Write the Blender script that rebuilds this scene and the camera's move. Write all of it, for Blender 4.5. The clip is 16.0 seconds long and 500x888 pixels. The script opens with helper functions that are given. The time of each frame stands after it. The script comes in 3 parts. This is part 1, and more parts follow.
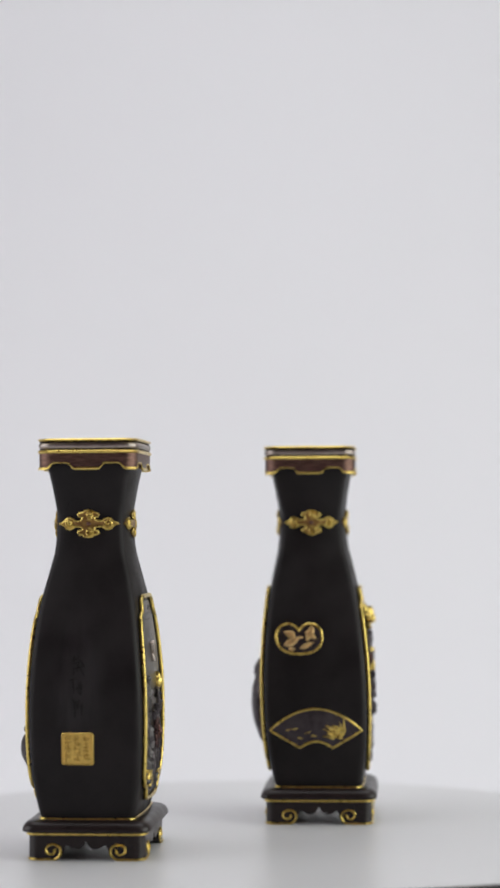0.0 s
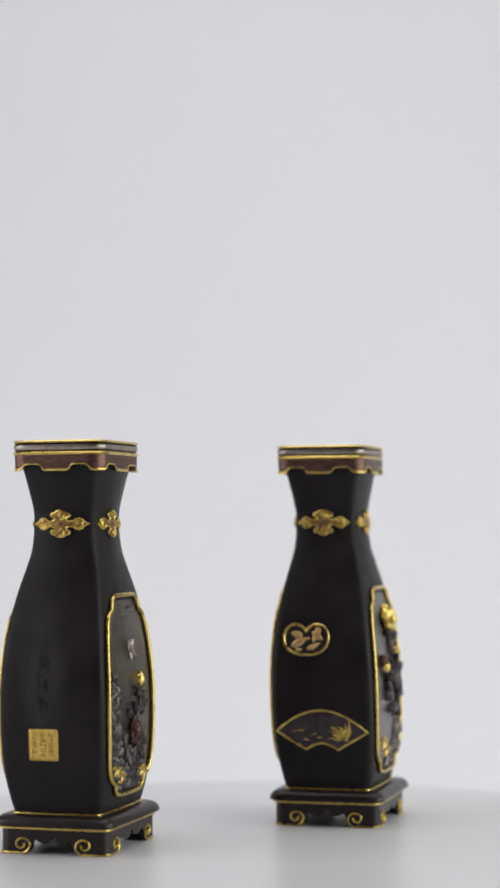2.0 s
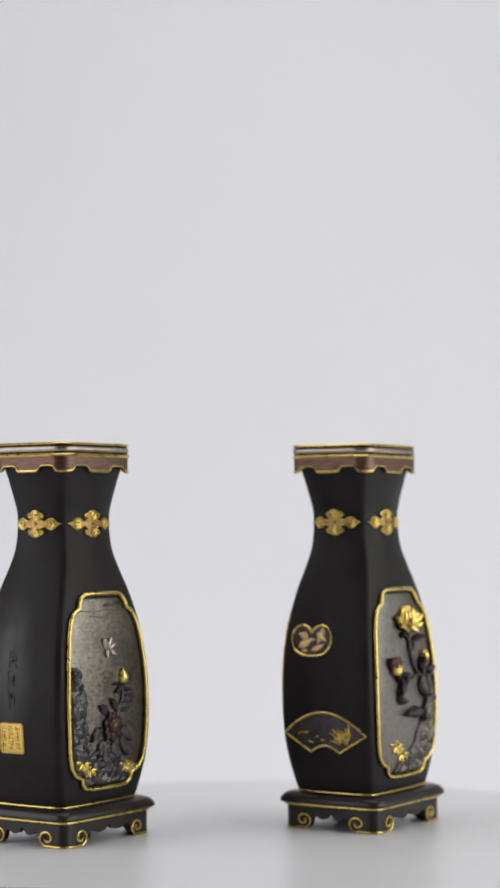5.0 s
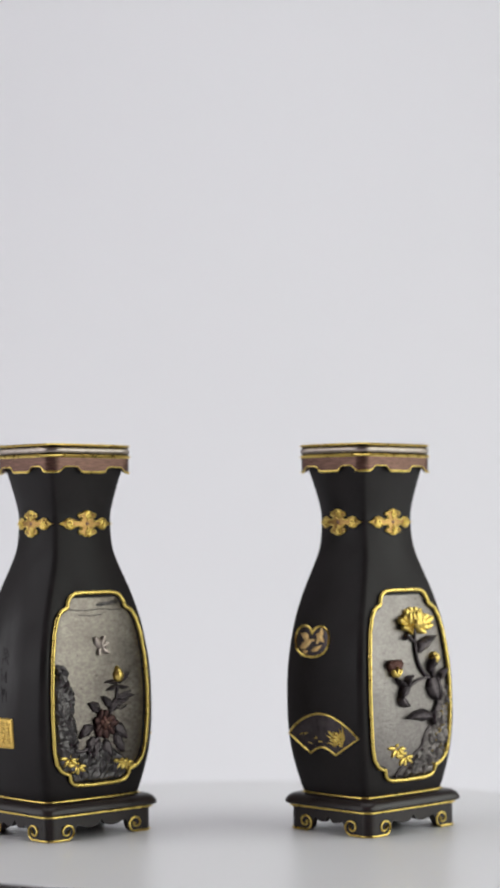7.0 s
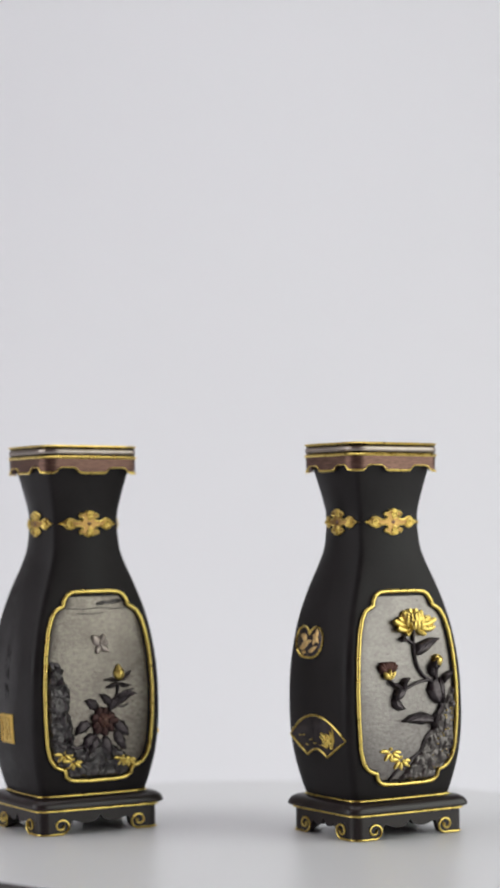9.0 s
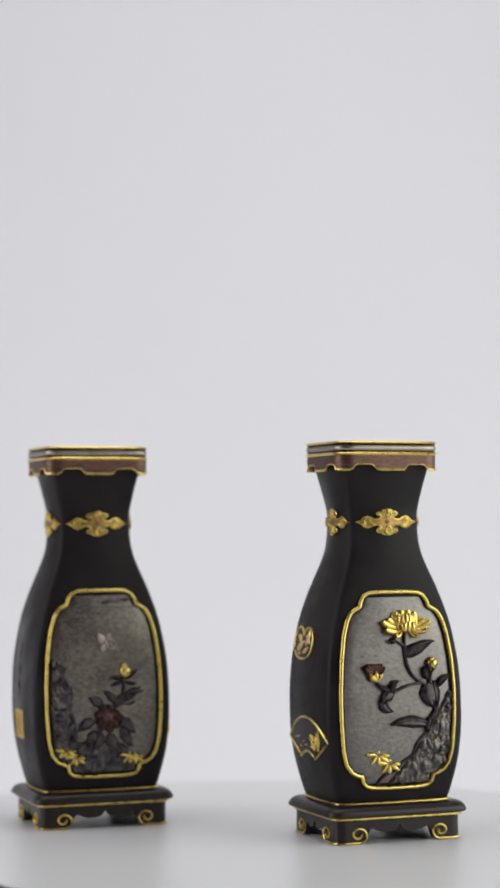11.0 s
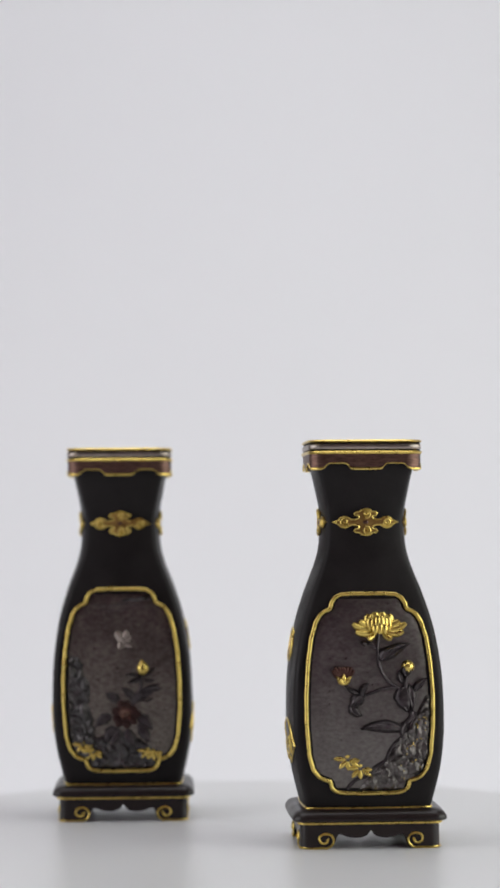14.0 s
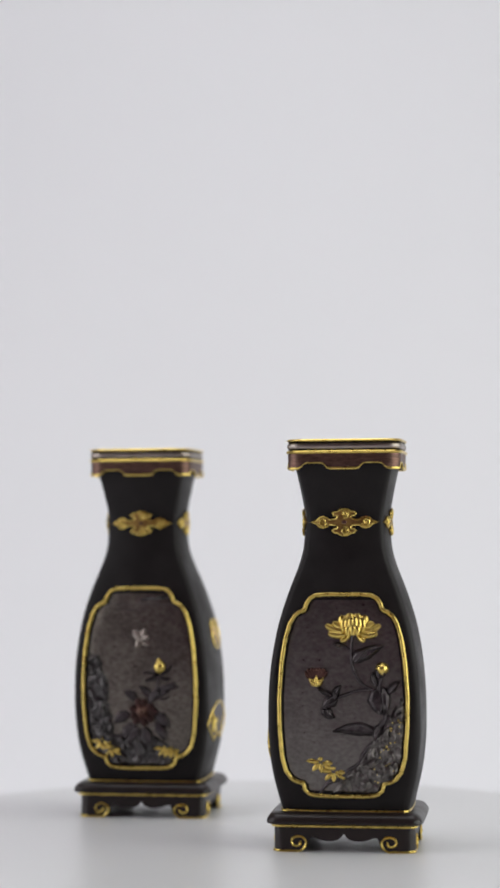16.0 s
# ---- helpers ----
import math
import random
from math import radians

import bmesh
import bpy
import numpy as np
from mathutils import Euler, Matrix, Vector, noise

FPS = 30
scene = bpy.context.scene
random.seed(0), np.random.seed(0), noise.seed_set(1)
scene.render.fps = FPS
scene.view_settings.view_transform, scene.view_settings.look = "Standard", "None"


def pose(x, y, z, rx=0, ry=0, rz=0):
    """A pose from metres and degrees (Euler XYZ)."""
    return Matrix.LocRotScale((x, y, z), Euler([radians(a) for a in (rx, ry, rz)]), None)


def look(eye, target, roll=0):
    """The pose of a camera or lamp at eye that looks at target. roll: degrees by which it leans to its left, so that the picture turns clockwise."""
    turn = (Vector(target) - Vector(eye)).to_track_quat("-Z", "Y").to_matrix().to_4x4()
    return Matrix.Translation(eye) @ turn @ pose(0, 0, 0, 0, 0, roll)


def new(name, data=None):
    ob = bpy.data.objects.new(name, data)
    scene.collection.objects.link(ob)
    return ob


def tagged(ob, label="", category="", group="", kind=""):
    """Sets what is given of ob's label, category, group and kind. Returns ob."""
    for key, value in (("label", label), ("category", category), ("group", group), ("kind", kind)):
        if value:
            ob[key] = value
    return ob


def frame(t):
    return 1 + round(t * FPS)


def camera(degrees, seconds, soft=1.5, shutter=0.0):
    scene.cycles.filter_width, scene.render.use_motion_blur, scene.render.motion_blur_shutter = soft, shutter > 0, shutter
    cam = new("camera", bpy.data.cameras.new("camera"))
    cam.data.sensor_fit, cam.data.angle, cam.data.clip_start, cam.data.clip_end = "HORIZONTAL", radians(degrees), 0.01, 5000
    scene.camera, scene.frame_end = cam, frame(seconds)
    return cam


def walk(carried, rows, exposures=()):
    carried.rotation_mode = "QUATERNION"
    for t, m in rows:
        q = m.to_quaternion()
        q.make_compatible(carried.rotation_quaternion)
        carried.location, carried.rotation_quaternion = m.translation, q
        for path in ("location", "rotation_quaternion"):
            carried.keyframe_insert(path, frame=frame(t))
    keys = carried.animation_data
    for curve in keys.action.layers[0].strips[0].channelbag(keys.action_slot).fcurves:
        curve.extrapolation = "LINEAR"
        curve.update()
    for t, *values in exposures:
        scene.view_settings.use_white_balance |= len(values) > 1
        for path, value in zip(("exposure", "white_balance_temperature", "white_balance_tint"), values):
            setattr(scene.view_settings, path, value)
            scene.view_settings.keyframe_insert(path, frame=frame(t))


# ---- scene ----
from mathutils.geometry import tessellate_polygon

cam = camera(13.83, 16.0, soft=3.1)
EYE = Vector((0.0, -0.80468, 0.11921))
VIEW = look(EYE, EYE + Vector((0, math.cos(radians(2.2)), math.sin(radians(2.2)))), -0.34)
walk(cam, [(0.0, VIEW), (16.0, VIEW)])
cam.data.dof.use_dof = True
cam.data.dof.focus_distance = 0.765
cam.data.dof.aperture_fstop = 10.5

# ---- light: a closed, dim photo studio with three soft boxes ----
world = bpy.data.worlds.new("studio_world")
scene.world = world
world.use_nodes = True
world.node_tree.nodes["Background"].inputs[0].default_value = (0.02, 0.02, 0.022, 1)


def soft_box(name, eye, target, wide, high, power, colour):
    lamp = bpy.data.lights.new(name, "AREA")
    lamp.shape, lamp.size, lamp.size_y, lamp.energy, lamp.color = "RECTANGLE", wide, high, power, colour
    ob = new(name, lamp)
    ob.matrix_world = look(eye, target)
    return ob


soft_box("soft_box_right", (0.95, -0.25, 0.36), (0, -0.05, 0.05), 1.2, 0.8, 9.7, (0.953, 0.998, 0.935))
soft_box("soft_box_left", (-0.9, -0.20, 0.36), (0, -0.05, 0.05), 0.85, 0.8, 5.2, (0.968, 0.977, 1.0))
soft_box("soft_box_top", (0.0, 0.12, 1.1), (0, 0.14, 0.0), 1.1, 0.9, 7.4, (0.970, 0.976, 1.0))
scene.view_settings.exposure = 0.0


# ---- materials ----
def material(name, base, rough=0.5, metal=0.0, vary=0.25, scale=300.0, bump=0.0, fine=2500.0, rough_vary=0.12, spec=0.5, tone=None, contrast=(0.45, 0.95)):
    """Two scales of noise on colour, gloss and relief. scale and fine: per metre."""
    mat = bpy.data.materials.new(name)
    mat.use_nodes = True
    nodes, links = mat.node_tree.nodes, mat.node_tree.links
    bsdf = nodes["Principled BSDF"]
    bsdf.inputs["Metallic"].default_value = metal
    bsdf.inputs["Specular IOR Level"].default_value = spec
    where = nodes.new("ShaderNodeTexCoord")
    big, small = nodes.new("ShaderNodeTexNoise"), nodes.new("ShaderNodeTexNoise")
    big.inputs["Scale"].default_value, small.inputs["Scale"].default_value = scale, fine
    big.inputs["Detail"].default_value, small.inputs["Detail"].default_value = 5.0, 3.0
    both = nodes.new("ShaderNodeMath")
    both.operation = "MULTIPLY_ADD"
    both.inputs[1].default_value = 0.45
    ramp = nodes.new("ShaderNodeValToRGB")
    tone = tone or [c * (1 - vary) for c in base]
    ramp.color_ramp.elements[0].position, ramp.color_ramp.elements[1].position = contrast
    ramp.color_ramp.elements[0].color = (*tone, 1)
    ramp.color_ramp.elements[1].color = (*[min(1.0, c * (1 + vary * 0.6)) for c in base], 1)
    links.new(where.outputs["Object"], big.inputs["Vector"])
    links.new(where.outputs["Object"], small.inputs["Vector"])
    links.new(small.outputs["Fac"], both.inputs[0])
    links.new(big.outputs["Fac"], both.inputs[2])
    links.new(both.outputs[0], ramp.inputs["Fac"])
    links.new(ramp.outputs["Color"], bsdf.inputs["Base Color"])
    gloss = nodes.new("ShaderNodeMapRange")
    gloss.inputs["From Min"].default_value, gloss.inputs["From Max"].default_value = 0.4, 1.0
    gloss.inputs["To Min"].default_value, gloss.inputs["To Max"].default_value = rough - rough_vary, rough + rough_vary
    links.new(both.outputs[0], gloss.inputs["Value"])
    links.new(gloss.outputs[0], bsdf.inputs["Roughness"])
    if bump:
        relief = nodes.new("ShaderNodeBump")
        relief.inputs["Strength"].default_value, relief.inputs["Distance"].default_value = 1.0, bump
        links.new(both.outputs[0], relief.inputs["Height"])
        links.new(relief.outputs[0], bsdf.inputs["Normal"])
    return mat


def streaked(mat, stretch):
    """Squeezes a material's grain along the axes, so that it runs in streaks."""
    nodes, links = mat.node_tree.nodes, mat.node_tree.links
    where = next(n for n in nodes if n.bl_idname == "ShaderNodeTexCoord")
    squeeze = nodes.new("ShaderNodeMapping")
    squeeze.inputs["Scale"].default_value = stretch
    links.new(where.outputs["Object"], squeeze.inputs["Vector"])
    for n in nodes:
        if n.bl_idname == "ShaderNodeTexNoise":
            links.new(squeeze.outputs[0], n.inputs["Vector"])
    return mat


def hatched(name, base, tone, stain):
    """Chased alloy: fine level hatching, a cross grain and broad stains of patina."""
    mat = material(name, base, 0.35, 1.0, 0.3, 650, 0.00010, 2300, 0.10, tone=tone, contrast=(0.40, 0.92))
    streaked(mat, (0.85, 1.0, 1.3))
    nodes, links = mat.node_tree.nodes, mat.node_tree.links
    bsdf, ramp = nodes["Principled BSDF"], next(n for n in nodes if n.bl_idname == "ShaderNodeValToRGB")
    where = next(n for n in nodes if n.bl_idname == "ShaderNodeTexCoord")
    broad = nodes.new("ShaderNodeTexNoise")
    broad.inputs["Scale"].default_value, broad.inputs["Detail"].default_value, broad.inputs["Roughness"].default_value = 75.0, 7.0, 0.62
    links.new(where.outputs["Object"], broad.inputs["Vector"])
    fade = nodes.new("ShaderNodeMapRange")
    for key, value in (("From Min", 0.42), ("From Max", 0.72), ("To Min", 0.0), ("To Max", stain)):
        fade.inputs[key].default_value = value
    links.new(broad.outputs["Fac"], fade.inputs["Value"])
    mix = nodes.new("ShaderNodeMixRGB")
    mix.inputs[2].default_value = (*[c * 0.62 for c in tone], 1)
    links.new(fade.outputs[0], mix.inputs[0])
    links.new(ramp.outputs["Color"], mix.inputs[1])
    links.new(mix.outputs[0], bsdf.inputs["Base Color"])
    return mat


def rubbed(mat, centre, size, spec):
    """Handling wear: a hazy patch, streaked downwards, where the black patina has been rubbed shinier."""
    nodes, links = mat.node_tree.nodes, mat.node_tree.links
    where = next(n for n in nodes if n.bl_idname == "ShaderNodeTexCoord")
    place, streak = nodes.new("ShaderNodeMapping"), nodes.new("ShaderNodeMapping")
    place.inputs["Location"].default_value = [-c / q for c, q in zip(centre, size)]
    place.inputs["Scale"].default_value = [1 / q for q in size]
    streak.inputs["Scale"].default_value = (1, 1, 0.22)
    far, near, patch = nodes.new("ShaderNodeVectorMath"), nodes.new("ShaderNodeMapRange"), nodes.new("ShaderNodeTexNoise")
    far.operation, near.interpolation_type = "LENGTH", "SMOOTHSTEP"
    patch.inputs["Scale"].default_value, patch.inputs["Detail"].default_value = 260.0, 5.0
    for key, value in (("From Min", 1.0), ("From Max", 0.25), ("To Min", 0.0), ("To Max", 1.0)):
        near.inputs[key].default_value = value
    links.new(where.outputs["Object"], place.inputs["Vector"])
    links.new(where.outputs["Object"], streak.inputs["Vector"])
    links.new(place.outputs[0], far.inputs[0])
    links.new(far.outputs["Value"], near.inputs["Value"])
    links.new(streak.outputs[0], patch.inputs["Vector"])
    both, out = nodes.new("ShaderNodeMath"), nodes.new("ShaderNodeMapRange")
    both.operation = "MULTIPLY"
    links.new(near.outputs[0], both.inputs[0])
    links.new(patch.outputs["Fac"], both.inputs[1])
    out.inputs["From Max"].default_value = 0.7
    out.inputs["To Min"].default_value, out.inputs["To Max"].default_value = 0.125, spec
    links.new(both.outputs[0], out.inputs["Value"])
    links.new(out.outputs[0], nodes["Principled BSDF"].inputs["Specular IOR Level"])
    return mat


BLACK = material("black_patinated_copper_alloy", (0.0150, 0.0128, 0.0131), 0.43, 0.0, 0.35, 70, 0.00005, 1300, 0.18, 0.125)
RUBBED = rubbed(material("rubbed_black_patina", (0.0150, 0.0128, 0.0131), 0.43, 0.0, 0.35, 70, 0.00005, 1300, 0.18, 0.125), (-0.028, 0.003, 0.064), (0.025, 0.0125, 0.034), 0.42)
STAND = material("dark_brown_patinated_bronze", (0.016, 0.0102, 0.0095), 0.33, 0.0, 0.35, 120, 0.00003, 1500, 0.09, 0.34)
GOLD = material("worn_gilt", (0.67, 0.505, 0.138), 0.29, 1.0, 0.22, 400, 0.000006, 2200, 0.07, tone=(0.54, 0.40, 0.105))
PLATE = material("brown_gilt_plate", (0.36, 0.225, 0.075), 0.4, 1.0, 0.3, 500, 0.00004, 2500, 0.1, tone=(0.20, 0.11, 0.04))
SEAL = material("matt_gold_seal", (0.66, 0.46, 0.125), 0.42, 1.0, 0.25, 500, 0.00004, 2500, 0.08)
GREY = hatched("grey_silver_copper_alloy", (0.184, 0.171, 0.160), (0.124, 0.110, 0.105), 0.42)
STAINED = hatched("stained_grey_alloy", (0.200, 0.181, 0.156), (0.092, 0.077, 0.070), 0.62)
SILVER = material("tarnished_silver", (0.33, 0.285, 0.255), 0.36, 1.0, 0.25, 250, 0.00002, 1500, 0.08)
COPPER = streaked(material("red_brown_copper", (0.140, 0.082, 0.065), 0.42, 1.0, 0.55, 260, 0.00006, 1500, 0.12), (1, 1, 5))
ROSE = material("dark_red_copper", (0.085, 0.044, 0.037), 0.42, 1.0, 0.4, 500, 0.00003, 2500, 0.1)
DUSK = material("blackened_red_copper", (0.055, 0.032, 0.030), 0.42, 1.0, 0.4, 400, 0.00005, 2200, 0.1)
LEAF = material("blackened_leaf_relief", (0.078, 0.067, 0.070), 0.45, 1.0, 0.5, 400, 0.00010, 1600, 0.1, tone=(0.034, 0.029, 0.031))
ROCK = material("dark_chased_rock_relief", (0.10, 0.094, 0.094), 0.42, 1.0, 0.6, 300, 0.00025, 1000, 0.1, tone=(0.03, 0.027, 0.027))
STONE = material("grey_chased_rock_relief", (0.145, 0.132, 0.126), 0.42, 1.0, 0.5, 300, 0.00020, 1100, 0.1, tone=(0.046, 0.041, 0.040))
ETCH = material("darkened_gold", (0.36, 0.215, 0.05), 0.45, 1.0, 0.4, 500, 0.00003, 2500, 0.08)
MARK = material("dark_engraved_strokes", (0.0125, 0.011, 0.011), 0.55, 0.0, 0.3, 300, 0.0, 2500, 0.05, 0.08)
PLAQUE = material("dark_purple_plaque_ground", (0.072, 0.061, 0.064), 0.42, 1.0, 0.4, 300, 0.00004, 2000, 0.1)
PALE = material("pale_rose_gold_inlay", (0.72, 0.50, 0.22), 0.42, 0.95, 0.3, 400, 0.00003, 2500, 0.1)
TOP = material("satin_white_board", (0.62, 0.62, 0.63), 0.34, 0.0, 0.02, 12, 0.0, 300, 0.03, 0.5)
SIDE = material("dark_brown_board_edge", (0.022, 0.016, 0.014), 0.45, 0.0, 0.3, 60, 0.00005, 900, 0.1)
PAPER = material("white_paper_sweep", (0.79, 0.79, 0.815), 0.8, 0.0, 0.015, 3, 0.0, 200, 0.05, 0.2)
# Unseen room colour, chosen mauve to tint the metal's frontal reflections.
ROOM = material("dim_mauve_unseen_room", (0.20, 0.118, 0.152), 0.9, 0.0, 0.1, 2, 0.0, 40, 0.05, 0.2)
# Added reflector behind the camera: lifts and tints what the panels mirror.
MAUVE = material("mauve_reflector_wall", (0.50, 0.27, 0.37), 0.9, 0.0, 0.1, 2, 0.0, 40, 0.05, 0.2)

MM = 0.001


# ---- mesh helpers: all shapes in millimetres ----
def part(name, bm, mat, parent, label="", lean=(0, 0), smooth=True, kind=""):
    """Links a bmesh as one mesh object under a thing or a part. lean: sideways shift per millimetre of height."""
    for v in bm.verts:
        x, y, z = v.co
        v.co = ((x + lean[0] * z) * MM, (y + lean[1] * z) * MM, z * MM)
    bmesh.ops.recalc_face_normals(bm, faces=bm.faces)
    if smooth:
        for f in bm.faces:
            f.smooth = True
        for e in bm.edges:
            if len(e.link_faces) == 2 and e.calc_face_angle() > 0.75:
                e.smooth = False
    me = bpy.data.meshes.new(name)
    bm.to_mesh(me)
    bm.free()
    me.materials.append(mat)
    ob = new(name, me)
    ob.parent = parent
    return tagged(ob, label, kind=kind)


def loft(loops, bm=None, closed=True, cap=False, ring=False):
    """Skins loops of equal length. closed: each loop closes on itself; ring: the last joins the first."""
    bm = bm or bmesh.new()
    rows = [[bm.verts.new(p) for p in lp] for lp in loops]
    n = len(rows[0])
    for i in range(len(rows) if ring else len(rows) - 1):
        a, b = rows[i], rows[(i + 1) % len(rows)]
        for j in range(n if closed else n - 1):
            k = (j + 1) % n
            bm.faces.new((a[j], a[k], b[k], b[j]))
    if cap:
        bm.faces.new(rows[0])
        bm.faces.new(list(reversed(rows[-1])))
    return bm


def tube(path, radius, closed=False, sides=8, bm=None):
    """A round wire along 3D points; radius is a number or one for each point."""
    pts = [Vector(p) for p in path]
    n = len(pts)
    radii = radius if isinstance(radius, (list, tuple)) else [radius] * n
    loops, normal = [], None
    for i, p in enumerate(pts):
        a = pts[(i - 1) % n] if closed or i else pts[0]
        b = pts[(i + 1) % n] if closed or i < n - 1 else pts[-1]
        t = (b - a).normalized()
        if normal is None:
            normal = t.orthogonal().normalized()
        normal = (normal - t * normal.dot(t)).normalized()
        side = t.cross(normal)
        loops.append([p + (normal * math.cos(q) + side * math.sin(q)) * radii[i] for q in (2 * math.pi * k / sides for k in range(sides))])
    return loft(loops, bm, cap=not closed, ring=closed)


def curve(points, steps=6, closed=False):
    """A smooth line through the points."""
    pts = [Vector(p) for p in points]
    n, out = len(pts), []
    for i in range(n if closed else n - 1):
        p = [pts[(i + k) % n] if closed else pts[min(max(i + k, 0), n - 1)] for k in (-1, 0, 1, 2)]
        for s in range(steps):
            t = s / steps
            out.append(0.5 * (2 * p[1] + (p[2] - p[0]) * t + (2 * p[0] - 5 * p[1] + 4 * p[2] - p[3]) * t * t + (3 * p[1] - p[0] - 3 * p[2] + p[3]) * t ** 3))
    if not closed:
        out.append(pts[-1])
    return out


# ---- the vase's form ----
PROFILE = [(14.2, 23.9, 17.7), (18, 25.0, 18.7), (29, 27.4, 20.3), (40, 28.5, 20.9), (50, 28.6, 21.0), (61, 28.2, 20.8), (71, 27.2, 20.3), (82, 25.3, 19.4),
           (92.8, 22.1, 17.9), (103, 18.3, 15.8), (108.7, 16.7, 14.5), (114, 16.1, 13.85), (120, 15.9, 13.55), (125, 16.25, 13.75), (135, 18.2, 15.4), (141, 19.6, 16.7)]
SECTION = [(14.2, 1.0, 3.4), (25, 0.9, 3.2), (45, 0.75, 2.9), (65, 0.75, 2.8), (95, 1.35, 2.7), (118, 1.6, 2.5), (141, 1.4, 2.5)]
FINE = curve(PROFILE, 8)
HEIGHTS = [p[0] for p in FINE]


def half_wide(z):
    return float(np.interp(z, HEIGHTS, [p[1] for p in FINE]))


def half_deep(z):
    return float(np.interp(z, HEIGHTS, [p[2] for p in FINE]))


def bow_at(z):
    """How far a face bulges in its middle, and the radius of the corners, at height z."""
    f = curve(SECTION, 6)
    return float(np.interp(z, [p[0] for p in f], [p[1] for p in f])), float(np.interp(z, [p[0] for p in f], [p[2] for p in f]))


def corner(w, d, r, bow):
    """The corner's centre and the angles at which its round meets the two bowed faces."""
    across, along = w - r, d - r
    for _ in range(6):
        bx, by = math.atan(2 * bow / along), math.atan(2 * bow / across)
        across, along = w - bow - r * math.cos(bx) + r * math.sin(by), d - bow - r * math.cos(by) + r * math.sin(bx)
    return across, along, w - bow - r * math.cos(bx), d - bow - r * math.cos(by), bx, by


def skin(z):
    bow, r = bow_at(z)
    return outline(half_wide(z), half_deep(z), r, z, bow)


def outline(w, d, r, z, bow=0.0, along=14, round_steps=5):
    """A rounded rectangle with slightly bowed sides, as a loop of points."""
    fx, fy, cx, cy, bx, by = corner(w, d, r, bow)
    out = []
    for sx, sy, turn in ((1, -1, False), (1, 1, True), (-1, 1, False), (-1, -1, True)):
        arc = []
        for k in range(round_steps + 1):
            a = bx + (math.pi / 2 - by - bx) * k / round_steps
            arc.append((sx * (cx + r * math.cos(a)), sy * (cy + r * math.sin(a)), z))
        out += arc if turn else arc[::-1]
        for k in range(1, along):
            f = 1 - 2 * k / along
            if turn:
                out.append((sx * fx * f, sy * (d - bow * f * f), z))
            else:
                out.append((sx * (w - bow * f * f), sy * -fy * -f, z))
    return out


def on_face(side):
    """Maps (u to the right, v up, h outwards) onto one of the vase's curved faces."""
    def place(u, v, h=0.0):
        bow, r = bow_at(v)
        w, d = half_wide(v), half_deep(v)
        fx, fy, cx, cy, bx, by = corner(w, d, r, bow)
        flat, out, mid, deep = (fx, d, cx, cy) if side in ("front", "back") else (fy, w, cy, cx)
        if abs(u) < flat:
            s = out - bow * (u / flat) ** 2 + h
        else:
            s = deep + math.sqrt(max(r * r - (abs(u) - mid) ** 2, 0.05)) + h
        return {"front": (u, -s, v), "back": (-u, s, v), "west": (-s, -u, v), "east": (s, u, v)}[side]
    return place


def wire(at, points, radius, h=0.3, closed=False, steps=6, bm=None, sides=8):
    path = curve([(p[0], p[1], p[2] if len(p) > 2 else h) for p in points], steps, closed)
    return tube([at(*p) for p in path], radius, closed, sides, bm)


def leaf(at, u, v, long, wide, angle, bend=0.0, base=0.2, rise=1.2, lift=0.0, bm=None, blunt=0.75, crease=0.0, tip=1.0, lobe=0.0):
    """A domed leaf or petal that starts at (u, v) and grows at an angle (degrees from the right)."""
    bm = bm or bmesh.new()
    rows, cols = (17 if lobe else 9), 7
    top, low = [], []
    a, x, y = radians(angle), u, v
    for i in range(rows):
        s = i / (rows - 1)
        if i:
            a += radians(bend) / (rows - 1)
            x, y = x + long / (rows - 1) * math.cos(a), y + long / (rows - 1) * math.sin(a)
        half = wide * 0.5 * max(math.sin(math.pi * min(0.03 + 0.94 * s ** blunt, 1)), 0.03) ** tip * (1 + lobe * math.sin(2 * math.pi * (3.2 * s - 0.1)))
        line, under = [], []
        for j in range(cols):
            t = 2 * j / (cols - 1) - 1
            p = (x - math.sin(a) * t * half, y + math.cos(a) * t * half)
            dome = (1 - t * t) ** 0.6 * math.sin(math.pi * min(0.12 + 0.8 * s, 1)) ** 0.5 - crease * max(0, 1 - abs(t) * 4)
            line.append(at(*p, base + lift * s * s + rise * max(dome, 0)))
            under.append(at(*p, base - 0.5 + lift * s * s * 0.6))
        top.append(line + under[::-1])
    return loft(top, bm, closed=True, cap=True)


def blob(at, u, v, ru, rv, rise, bm=None, base=0.0, rough=0.0, seed=0):
    """A rounded mound, bud or pebble."""
    bm = bm or bmesh.new()
    loops, n = [], 14
    for i in range(6):
        q = radians(90 * i / 5.3)
        ring_ = []
        for k in range(n):
            a = 2 * math.pi * k / n
            f = 1 + rough * noise.noise(Vector((math.cos(a) * 1.7 + seed, math.sin(a) * 1.7, i * 0.5 + seed)))
            ring_.append(at(u + ru * f * math.cos(q) * math.cos(a), v + rv * f * math.cos(q) * math.sin(a), base - (0.4 if i == 0 else 0) + rise * math.sin(q)))
        loops.append(ring_)
    return loft(loops, bm, cap=True)


